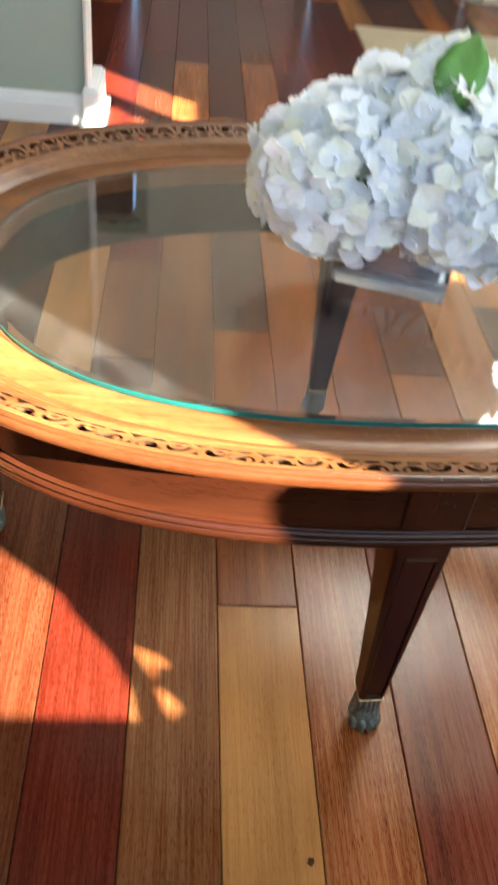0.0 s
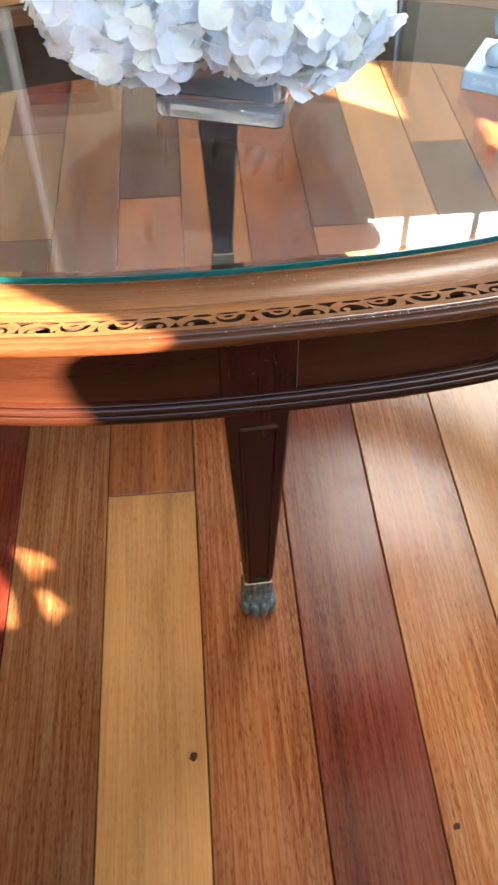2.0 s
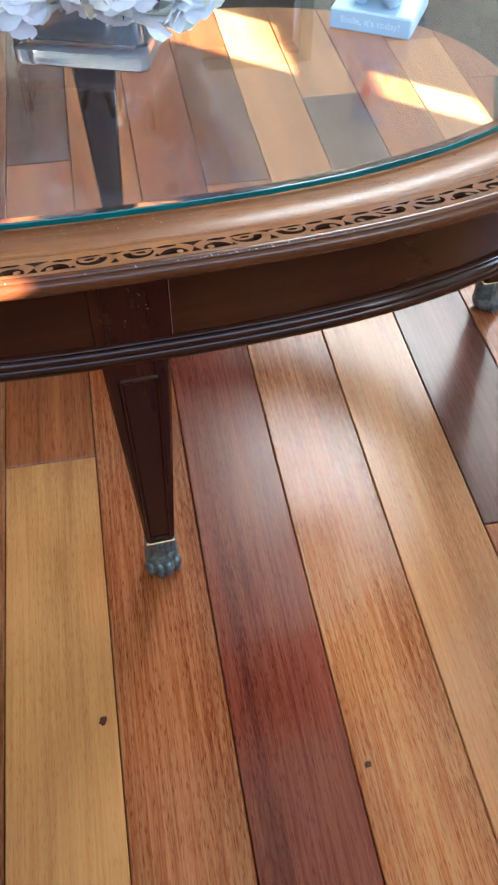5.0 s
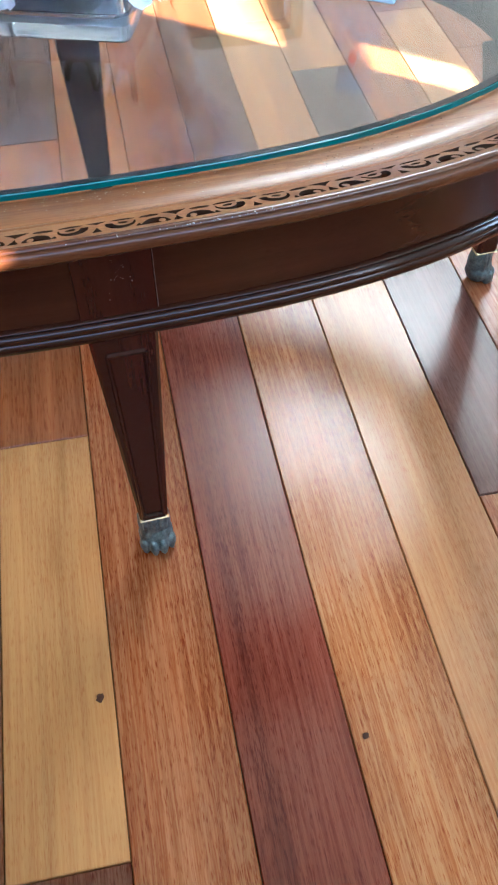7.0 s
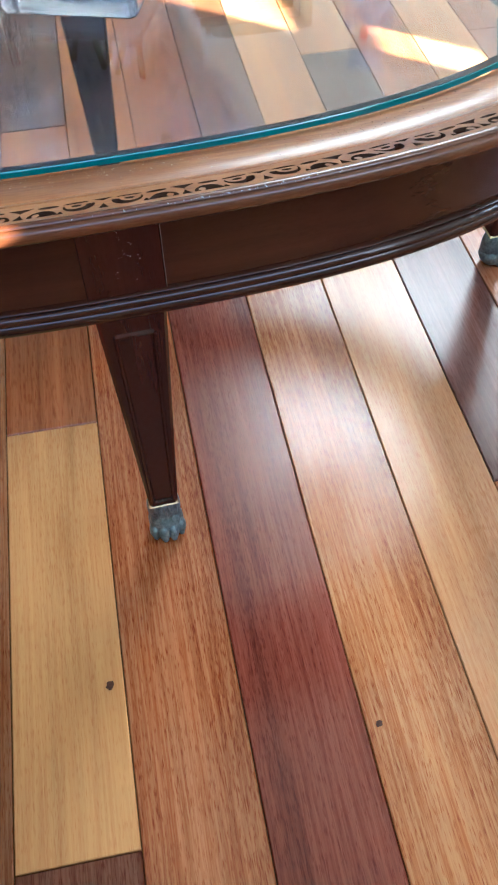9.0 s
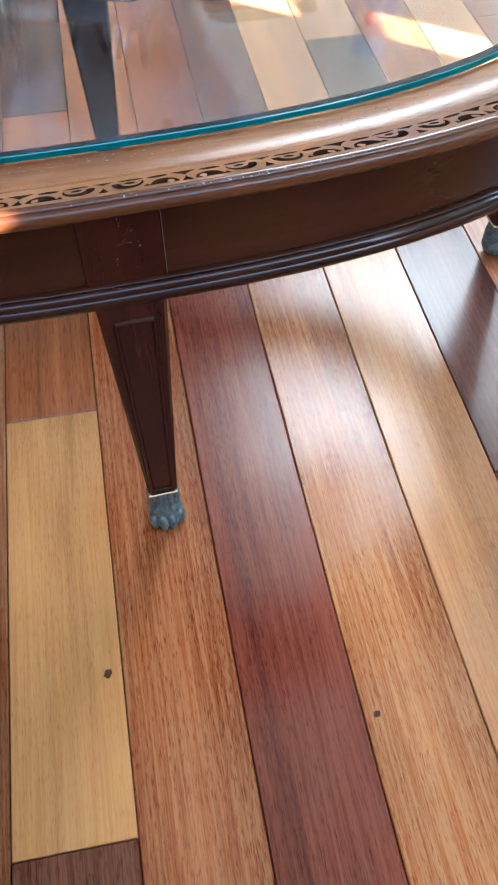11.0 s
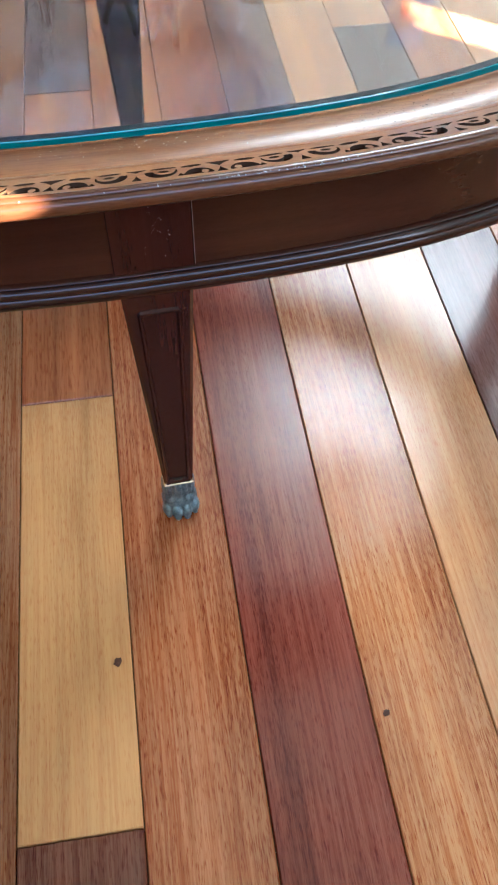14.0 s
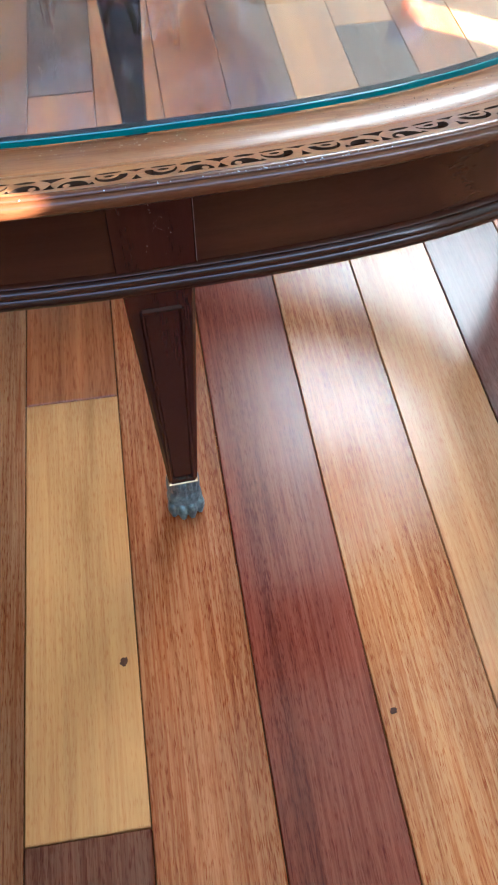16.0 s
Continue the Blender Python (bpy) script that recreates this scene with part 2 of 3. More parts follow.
def wall_with_holes(along, u0, u1, w0, w1, z1, holes):
    """Boxes of a wall that runs along x or y from u0 to u1, round its openings (u0, u1, z0, z1)."""
    bm = bmesh.new()
    cuts = sorted({u0, u1, *[h[0] for h in holes], *[h[1] for h in holes]})

    def put(a, b, z0, zz):
        if along == "x":
            box(bm, a, b, w0, w1, z0, zz)
        else:
            box(bm, w0, w1, a, b, z0, zz)
    for a, b in zip(cuts, cuts[1:]):
        hs = sorted([h for h in holes if h[0] <= a and h[1] >= b], key=lambda h: h[2])
        z = 0.0
        for h in hs:
            if h[2] > z:
                put(a, b, z, h[2])
            z = h[3]
        put(a, b, z, z1)
    return bm


HIGH = (1.0, 2.8, 2.8, 5.3)
SIDE = (-1.141, -0.50, 1.36, 2.35)
BACK = (-0.75, 1.712, 0.992, 2.15)
def back_wall():
    """The wall behind, with unseen pieces added in its opening to shape the sun patch."""
    bm = wall_with_holes("x", XL, XR, YB - WALL, YB, ZC, [BACK])
    x1, z0 = BACK[1] + 0.01, BACK[2] - 0.01
    # made-up outlines: they trim the sun patch and leave its two small flecks
    sun_mask = [(1.38, z0), (1.436, 1.010), (1.482, 1.026), (1.488, 1.052), (1.478, 1.056), (1.492, 1.066), (1.520, 1.062), (1.544, 1.094),
              (1.520, 1.110), (1.524, 1.165), (1.524, 1.24), (1.526, 1.335), (1.519, 1.362),
              (1.513, 1.395), (1.517, 1.41), (1.53, 1.42), (x1, 1.42), (x1, z0)]
    strip = [(1.396, 1.002), (1.405, 1.018), (1.449, 1.056), (1.484, 1.098), (1.515, 1.165), (1.534, 1.160), (1.503, 1.097), (1.468, 1.050), (1.424, 1.006)]
    for pts, near in ((sun_mask, 0.002), (strip, 0.004)):
        rows = [[bm.verts.new((x, y, z)) for x, z in pts] for y in (YB - near, YB - near - 0.024)]
        for i in range(len(pts)):
            k = (i + 1) % len(pts)
            bm.faces.new((rows[0][i], rows[0][k], rows[1][k], rows[1][i]))
        bm.faces.new(rows[0])
        bm.faces.new(rows[1][::-1])
    return bm


structure("wall_back", back_wall(), M_SAGE, "sage green painted wall with a wide window and added sun-masking pieces", "wall")
# part of the side opening is walled up only to narrow a sun patch
structure("wall_side", wall_with_holes("y", YB, YF, XR, XR + WALL, ZC, [(SIDE[0], -0.90, SIDE[2], SIDE[3]), (-0.90, SIDE[1], 1.592, SIDE[3])]), M_PALE, "pale grey painted side wall with a window", "wall")
structure("wall_left", boxes((XL - WALL, XL, YB, YF, 0, ZC)), M_SAGE, "plain sage green painted wall", "wall")
structure("wall_far", wall_with_holes("x", XL, XR, YF, YF + WALL, ZC, [HIGH, (-1.0, -0.3, 0, 2.05), (0.45, 1.17, 0, 2.05)]), M_PALE, "pale grey far wall with dark doors and a high window", "wall")
structure("wall_stub", boxes((XL, -0.335, 1.66, 1.8, 0, ZC)), M_SAGE, "sage green wall that ends at a white casing", "wall")
structure("ceiling", boxes((XL - WALL, XR + WALL, YB - WALL, YF + WALL, ZC, ZC + 0.1)), M_CEIL, "plain white high ceiling", "ceiling")


def flat_door(name, x0, x1, material, label):
    """A panelled door slab in the far wall, with its casing."""
    ob = tagged(new(name), label, "door", kind="structure")
    y = YF + 0.05
    part("slab", boxes((x0 + 0.02, x1 - 0.02, y, y + 0.04, 0.005, 2.03)), material, ob)
    for za, zb in ((0.15, 0.9), (1.05, 1.9)):
        part("panel", boxes((x0 + 0.14, x1 - 0.14, y - 0.008, y + 0.002, za, zb), bevel=0.004), material, ob)
    part("casing", boxes((x0 - 0.06, x0, YF - 0.015, YF - 0.001, 0, 2.1), (x1, x1 + 0.06, YF - 0.015, YF - 0.001, 0, 2.1), (x0, x1, YF - 0.015, YF - 0.001, 2.05, 2.11)), M_SAGE, ob)


# unseen doors, added to give the dark shapes mirrored in the glass top
flat_door("door_1", 0.45, 1.17, M_GREYDOOR, "dark grey-brown panelled door, added for a dark reflection")
flat_door("door_2", -1.0, -0.3, M_BROWNDOOR, "dark brown panelled door, added for a dark reflection")


def baseboard_profile(x0, x1, yw, sign=-1):
    bm = bmesh.new()
    prof = [(0, 0), (0.016, 0), (0.016, 0.052), (0.013, 0.057), (0.014, 0.062), (0.009, 0.068), (0.006, 0.078), (0, 0.08)]
    rings = []
    for x in (x0, x1):
        rings.append([bm.verts.new((x, yw + sign * d, z)) for d, z in prof])
    n = len(prof)
    for i in range(n):
        bm.faces.new((rings[0][i], rings[0][(i + 1) % n], rings[1][(i + 1) % n], rings[1][i]))
    bm.faces.new(rings[0])
    bm.faces.new(rings[1][::-1])
    return bm


structure("baseboard_1", baseboard_profile(XL, -0.342, 1.66), M_WHITE, "white moulded baseboard along the sage wall", "baseboard")
trim = tagged(new("trim_1"), "white door casing on a moulded plinth block", "casing", kind="structure")
part("casing", boxes((-0.342, -0.326, 1.64, 1.70, 0.10, 2.2), bevel=0.006), M_WHITE, trim)
part("plinth_block", boxes((-0.35, -0.302, 1.63, 1.83, 0.016, 0.098), (-0.346, -0.308, 1.635, 1.825, 0.096, 0.106), (-0.358, -0.288, 1.617, 1.843, 0, 0.018), bevel=0.005), M_WHITE, trim)


def window(name, along, hole, w0, panes_u, panes_z, label, bar=0.035):
    """Frame, bars and panes in an opening."""
    ob = tagged(new(name), label, "window", kind="structure")
    u0, u1, z0, z1 = hole
    f = 0.05

    def put(bm, a, b, c, d, t0, t1):
        if along == "x":
            box(bm, a, b, w0 + t0, w0 + t1, c, d)
        else:
            box(bm, w0 + t0, w0 + t1, a, b, c, d)
    bm = bmesh.new()
    for r in ((u0, u0 + f, z0, z1), (u1 - f, u1, z0, z1), (u0 + f, u1 - f, z0, z0 + f), (u0 + f, u1 - f, z1 - f, z1)):
        put(bm, *r, 0.0, 0.06)
    part("window_frame", bm, M_WHITE, ob)
    for u in panes_u:
        bm = bmesh.new()
        put(bm, u - bar / 2, u + bar / 2, z0 + f, z1 - f, 0.012, 0.048)
        part("bar", bm, M_WHITE, ob)
    for z in panes_z:
        bm = bmesh.new()
        put(bm, u0 + f, u1 - f, z - bar / 2, z + bar / 2, 0.010, 0.050)
        part("bar", bm, M_WHITE, ob)
    return ob


window("window_1", "x", (HIGH[0], HIGH[1], HIGH[2], HIGH[3]), YF + 0.05, (1.34, 1.75, 2.16, 2.5), (3.5, 4.1, 4.7), "high white window with slim bars")
window("window_2", "y", SIDE, XR + 0.05, (-0.80,), (1.592, 2.0), "white framed side window with bars", 0.075)
window("window_3", "x", BACK, YB - 0.11, (0.4,), (), "wide white framed window with a low sill")

# ---- floor boards ----
W = 0.11
floor = structure("floor", boxes((XL, XR, YB, YF + 1.1, -0.12, -0.014)), M_SUBFLOOR, "mixed-tone hardwood plank floor, satin lacquered", "floor")
RUNS = {
    -4: [(-1.37, -0.35, "darkbrown"), (-0.35, 0.62, "maroon"), (0.62, 1.4, "darkbrown"), (1.4, 2.9, "maroon")],
    -3: [(-1.37, 0.36, "darkbrown"), (0.36, 1.25, "yellow"), (1.25, 2.15, "maroon"), (2.15, 3.3, "darkred")],
    -2: [(-1.37, 0.2, "maroon"), (0.2, 0.555, "purple"), (0.555, 0.907, "sand"), (0.907, 1.7, "darkred")],
    -1: [(-1.37, -0.9, "redorange"), (-0.9, 0.21, "brown"), (0.21, 1.3, "sand"), (1.3, 1.78, "redorange"), (1.78, 2.25, "orange"), (2.25, 3.4, "darkred")],
    0: [(-1.37, -0.495, "darkbrown"), (-0.495, 0.0, "yellow"), (0.0, 0.24, "russet"),
        (0.24, 0.665, "orange"), (0.665, 1.35, "greybrown"), (1.35, 1.78, "orange"), (1.78, 3.4, "darkbrown")],
    1: [(-1.37, -0.75, "tan"), (-0.75, 0.33, "redorange"), (0.33, 1.25, "orange"), (1.25, 2.3, "redorange"), (2.3, 3.4, "brown")],
    2: [(-1.37, 0.3, "darkred"), (0.3, 1.2, "redorange"), (1.2, 1.8, "orange"), (1.8, 3.0, "darkred")],
    3: [(-1.37, -0.85, "brown"), (-0.85, 0.55, "orange"), (0.55, 1.5, "brown"), (1.5, 2.4, "darkred"), (2.4, 3.6, "maroon")],
    4: [(-1.37, -0.7, "redorange"), (-0.7, 0.27, "tan"), (0.27, 1.35, "tan"), (1.35, 3.2, "maroon")],
    5: [(-1.37, -0.182, "redorange"), (-0.182, 0.35, "purple"), (0.35, 0.806, "greybrown"), (0.806, 1.7, "tan")],
    6: [(-1.37, -0.5, "brown"), (-0.5, 0.3, "pink"), (0.3, 1.3, "orange")],
    7: [(-1.37, 0.1, "orange"), (0.1, 1.0, "tan"), (1.0, 1.9, "redorange")],
}
rng = random.Random(7)
tone_names = ["yellow", "brown", "darkbrown", "redorange", "darkred", "tan", "orange", "pink", "orange", "redorange"]
loose = {k: [] for k in TONES}
GAP = 0.0009


def plank_mesh(w, l, material):
    bm = bmesh.new()
    b = 0.0012
    lo = [bm.verts.new((sx * w / 2, sy * l / 2, -0.014)) for sx, sy in ((-1, -1), (1, -1), (1, 1), (-1, 1))]
    mid = [bm.verts.new((sx * w / 2, sy * l / 2, -b)) for sx, sy in ((-1, -1), (1, -1), (1, 1), (-1, 1))]
    top = [bm.verts.new((sx * (w / 2 - b), sy * (l / 2 - b), 0)) for sx, sy in ((-1, -1), (1, -1), (1, 1), (-1, 1))]
    for a, c in ((lo, mid), (mid, top)):
        for i in range(4):
            bm.faces.new((a[i], a[(i + 1) % 4], c[(i + 1) % 4], c[i]))
    bm.faces.new(top)
    return mesh_of("plank", bm, material)


col_range = range(math.floor(XL / W), math.ceil(XR / W))
plank_rows = []
for c in col_range:
    runs = list(RUNS.get(c, []))
    y = runs[-1][1] if runs else YB
    if not runs:
        y1 = y + rng.uniform(0.2, 0.9)
        runs.append((y, y1, rng.choice(tone_names)))
        y = y1
    while y < YF + 1.1:
        y1 = y + rng.uniform(0.45, 1.15)
        if y1 > YF + 0.8:
            y1 = YF + 1.1
        runs.append((y, y1, rng.choice(tone_names)))
        y = y1
    for y0, y1, tone in runs:
        plank_rows.append((c, y0, y1, tone))


# ---- oval table ----
CX, CY, A0, B0, NEXP, TURN = 0.181, 0.156, 0.560, 0.3767, 2.52, 0.0589


def oval(s, a):
    """A point of the table's oval, s metres inside its edge."""
    c, d = math.cos(a), math.sin(a)
    e = 2 / NEXP
    x, y = (A0 - s) * math.copysign(abs(c) ** e, c), (B0 - s) * math.copysign(abs(d) ** e, d)
    return x * math.cos(TURN) - y * math.sin(TURN), x * math.sin(TURN) + y * math.cos(TURN)


def even_angles(n, s=0.02):
    """n angles that step evenly along the oval's length."""
    m = 7200
    pts = np.array([oval(s, 2 * math.pi * i / m) for i in range(m + 1)])
    L = np.concatenate([[0], np.cumsum(np.hypot(*np.diff(pts, axis=0).T))])
    return [float(v) for v in np.interp(np.linspace(0, L[-1], n + 1)[:-1], L, np.linspace(0, 2 * math.pi, m + 1))], float(L[-1])


RING, LENGTH = even_angles(240)


def sweep(profile, angles=None, closed=True):
    """A closed profile (s, z) carried round the oval, or along part of it."""
    bm = bmesh.new()
    angles = angles or RING
    rings = [[bm.verts.new((*oval(s, a), z)) for s, z in profile] for a in angles]
    n, m = len(rings), len(profile)
    for i in range(n if closed else n - 1):
        p, q = rings[i], rings[(i + 1) % n]
        for j in range(m):
            bm.faces.new((p[j], p[(j + 1) % m], q[(j + 1) % m], q[j]))
    if not closed:
        bm.faces.new(rings[0])
        bm.faces.new(rings[-1][::-1])
    return bm


table = thing("oval_coffee_table", "oval mahogany coffee table with glass top and brass paw feet", "coffee table", at=(CX, CY, 0))
FRET_IN, FRET_OUT = (0.036, 0.4485), (-0.004, 0.4622)

rim_profile = [(-0.0025, 0.4628), (-0.0050, 0.4632), (-0.0066, 0.4624), (-0.0071, 0.4611), (-0.0064, 0.4604), (-0.0086, 0.4597), (-0.0101, 0.4577),
               (-0.0106, 0.4546), (-0.0100, 0.4512), (-0.0080, 0.4487), (-0.0045, 0.4475), (0.0, 0.4475), (0.0, 0.4580)]
part("rim_moulding", sweep(rim_profile), M_MOULD, table, "rounded outer rim moulding with a fine groove", angle=50)
frame_profile = [(0.0350, 0.4492), (0.0375, 0.4490), (0.0410, 0.4468), (0.0460, 0.4422), (0.0505, 0.4390), (0.0535, 0.4378), (0.0545, 0.4366), (0.0560, 0.4366), (0.0570, 0.4372),
                 (0.0750, 0.4346), (0.0930, 0.4318), (0.0950, 0.4312), (0.0960, 0.4300), (0.0960, 0.4090), (0.0530, 0.4090), (0.0500, 0.4340), (0.0350, 0.4470)]
part("top_frame", sweep(frame_profile), M_RIM, table, "sloping inner frame, worn golden brown, speckled with dust", angle=40)
box_profile = [(0.0375, 0.354), (0.0375, 0.4440), (0.044, 0.4390), (0.052, 0.4330), (0.052, 0.428), (0.054, 0.408), (0.096, 0.408), (0.096, 0.334), (0.040, 0.334), (0.040, 0.354)]
part("apron", sweep(box_profile), M_APRON, table, "dark polished curved apron", angle=40)
bead_profile = [(0.040, 0.357), (0.0355, 0.3565), (0.0335, 0.3545), (0.0340, 0.3522), (0.0352, 0.3512), (0.0330, 0.3500), (0.0315, 0.3470), (0.0322, 0.3440),
                (0.0338, 0.3430), (0.0322, 0.3415), (0.0312, 0.3380), (0.0322, 0.3345), (0.0345, 0.3318), (0.040, 0.3312)]
part("lower_moulding", sweep(bead_profile), M_APRON, table, "reeded lower apron moulding", angle=40)


# pierced band of scrolls
def fret_field(u, v, P):
    """Positive inside the wood. u along, v across (0 at the inner side), metres; crescents, domes and small triangles, mirrored."""
    V0, VH = 0.0112, 0.0210
    f = np.abs((u / P + 0.5) % 1.0 - 0.5)
    q = (v - V0) / VH

    def ellipse(cu, cq, ru, rq, turn=0.0):
        x, y = (f - cu) * P, (q - cq) * VH
        c, s = math.cos(turn), math.sin(turn)
        x, y = (x * c + y * s) / (ru * P), (-x * s + y * c) / (rq * VH)
        return (1 - np.sqrt(x * x + y * y)) * min(ru * P, rq * VH)

    def wedge(cu, half, q0, q1):
        """A triangle with hollow sides, its point at q1."""
        k = np.clip((q - q1) / (q0 - q1), 0, 1)
        return np.minimum((half * k ** 1.5 - np.abs(f - cu)) * P, np.minimum(q - min(q0, q1), max(q0, q1) - q) * VH)
    holes = wedge(0.0, 0.036, 1.0, 0.5)
    holes = np.maximum(holes, wedge(0.0, 0.085, 0.0, 0.46))
    holes = np.maximum(holes, wedge(0.5, 0.034, 1.0, 0.48))
    holes = np.maximum(holes, wedge(0.5, 0.075, 0.0, 0.26))
    dome = np.minimum(ellipse(0.135, 0.98, 0.088, 0.56), (0.98 - q) * VH)
    dome = np.minimum(dome, -ellipse(0.098, 0.80, 0.022, 0.17))
    holes = np.maximum(holes, dome)
    holes = np.maximum(holes, ellipse(0.165, 0.13, 0.066, 0.11, 0.05))
    crescent = np.minimum(ellipse(0.352, 0.36, 0.098, 0.58), (q - 0.30) * VH)
    crescent = np.minimum(crescent, -ellipse(0.332, 0.33, 0.066, 0.34, 0.12))
    holes = np.maximum(holes, crescent)
    holes = np.maximum(holes, ellipse(0.338, 0.38, 0.034, 0.10, -0.15))
    holes = np.maximum(holes, ellipse(0.335, 0.08, 0.082, 0.075, -0.04))
    holes = np.maximum(holes, wedge(0.243, 0.022, 0.98, 0.62))
    return -holes


def fretwork(units=27, nu=88, nv=44, thick=0.0032, phase=0.0512):
    """Marching squares over one unit of the scroll pattern, bent round the oval, with walls in the holes coloured dark
    as their shade.
    """
    P = LENGTH / units
    us, vs = np.linspace(0, P, nu + 1), np.linspace(0, 0.0423, nv + 1)
    U, V = np.meshgrid(us, vs, indexing="ij")
    F = fret_field(U, V, P)
    F[-1] = F[0]
    polys, walls = [], []
    for i in range(nu):
        for j in range(nv):
            cs = [(i, j), (i + 1, j), (i + 1, j + 1), (i, j + 1)]
            fv = [F[c] for c in cs]
            if max(fv) <= 0:
                continue
            poly, cut = [], []
            for k in range(4):
                a, b = cs[k], cs[(k + 1) % 4]
                fa, fb = fv[k], fv[(k + 1) % 4]
                pa, pb = (us[a[0]], vs[a[1]]), (us[b[0]], vs[b[1]])
                if fa > 0:
                    poly.append(pa)
                if (fa > 0) != (fb > 0):
                    h = fa / (fa - fb)
                    x = (pa[0] + h * (pb[0] - pa[0]), pa[1] + h * (pb[1] - pa[1]))
                    poly.append(x)
                    cut.append(x)
            if len(poly) > 2:
                polys.append(poly)
            for k in range(0, len(cut) - 1, 2):
                walls.append((cut[k], cut[k + 1]))
    fine, _ = even_angles(units * nu)
    lut = np.array(fine + [2 * math.pi])
    verts, faces, inside = [], [], []

    def place(u, v, low):
        a = float(np.interp((u + phase) % LENGTH / LENGTH * units * nu, np.arange(units * nu + 1), lut))
        k = v / 0.0423
        s = FRET_IN[0] + k * (FRET_OUT[0] - FRET_IN[0])
        z = FRET_IN[1] + k * (FRET_OUT[1] - FRET_IN[1]) - low
        return (*oval(s, a), z)
    index = {}
    for n in range(units):
        def vid(p, low):
            key = (round((n + p[0] / P) * 1e4) % (units * 10000), round(p[1], 7), low)
            if key not in index:
                index[key] = len(verts)
                verts.append(place(n * P + p[0], p[1], low))
            return index[key]
        for poly in polys:
            faces.append([vid(p, 0.0) for p in poly])
            inside.append(0)
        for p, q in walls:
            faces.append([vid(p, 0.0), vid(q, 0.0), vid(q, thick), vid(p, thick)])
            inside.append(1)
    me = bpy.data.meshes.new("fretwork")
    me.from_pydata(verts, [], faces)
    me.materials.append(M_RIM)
    me.materials.append(M_PIT_SHADE)
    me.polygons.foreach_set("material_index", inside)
    ob = new("fretwork", me)
    ob.parent = table
    return tagged(ob, "pierced band of carved scrolls")


fretwork()


# glass pane with a bevelled edge
def glass_pane():
    ang, _ = even_angles(200, 0.1)
    bm = bmesh.new()
    rows = [(0.1050, 0.4314), (0.0945, 0.4329), (0.0945, 0.4381), (0.0948, 0.4384)]
    rings = [[bm.verts.new((*oval(s, a), z)) for a in ang] for s, z in rows]
    for p, q in zip(rings, rings[1:]):
        for i in range(len(ang)):
            bm.faces.new((p[i], p[(i + 1) % len(ang)], q[(i + 1) % len(ang)], q[i]))
    bm.faces.new(rings[-1])
    bm.faces.new(rings[0][::-1])
    pane = part("glass_top", bm, M_GLASS, table, "clear bevelled glass pane")
    pane.visible_shadow = False
    edge = part("glass_edge", sweep([(0.0936, 0.4331), (0.0933, 0.4377), (0.0937, 0.4384), (0.0944, 0.4384), (0.0943, 0.4331)], ang), M_EDGE, pane, "teal polished edge of the pane")
    return pane


glass_pane()


def loft(sections):
    """Closed rings of equal length joined, ends capped."""
    bm = bmesh.new()
    rings = [[bm.verts.new(p) for p in s] for s in sections]
    n = len(rings[0])
    for p, q in zip(rings, rings[1:]):
        for i in range(n):
            bm.faces.new((p[i], p[(i + 1) % n], q[(i + 1) % n], q[i]))
    bm.faces.new(rings[0])
    bm.faces.new(rings[-1][::-1])
    return bm


def leg_section(z):
    """Width, front and back of a leg at height z; the front is at y = 0, facing -y."""
    f = (z - 0.057) / (0.333 - 0.057)
    w = 0.030 + 0.028 * f
    return w / 2, 0.006 * (1 - f), 0.029 + 0.041 * max(f, 0) ** 1.6


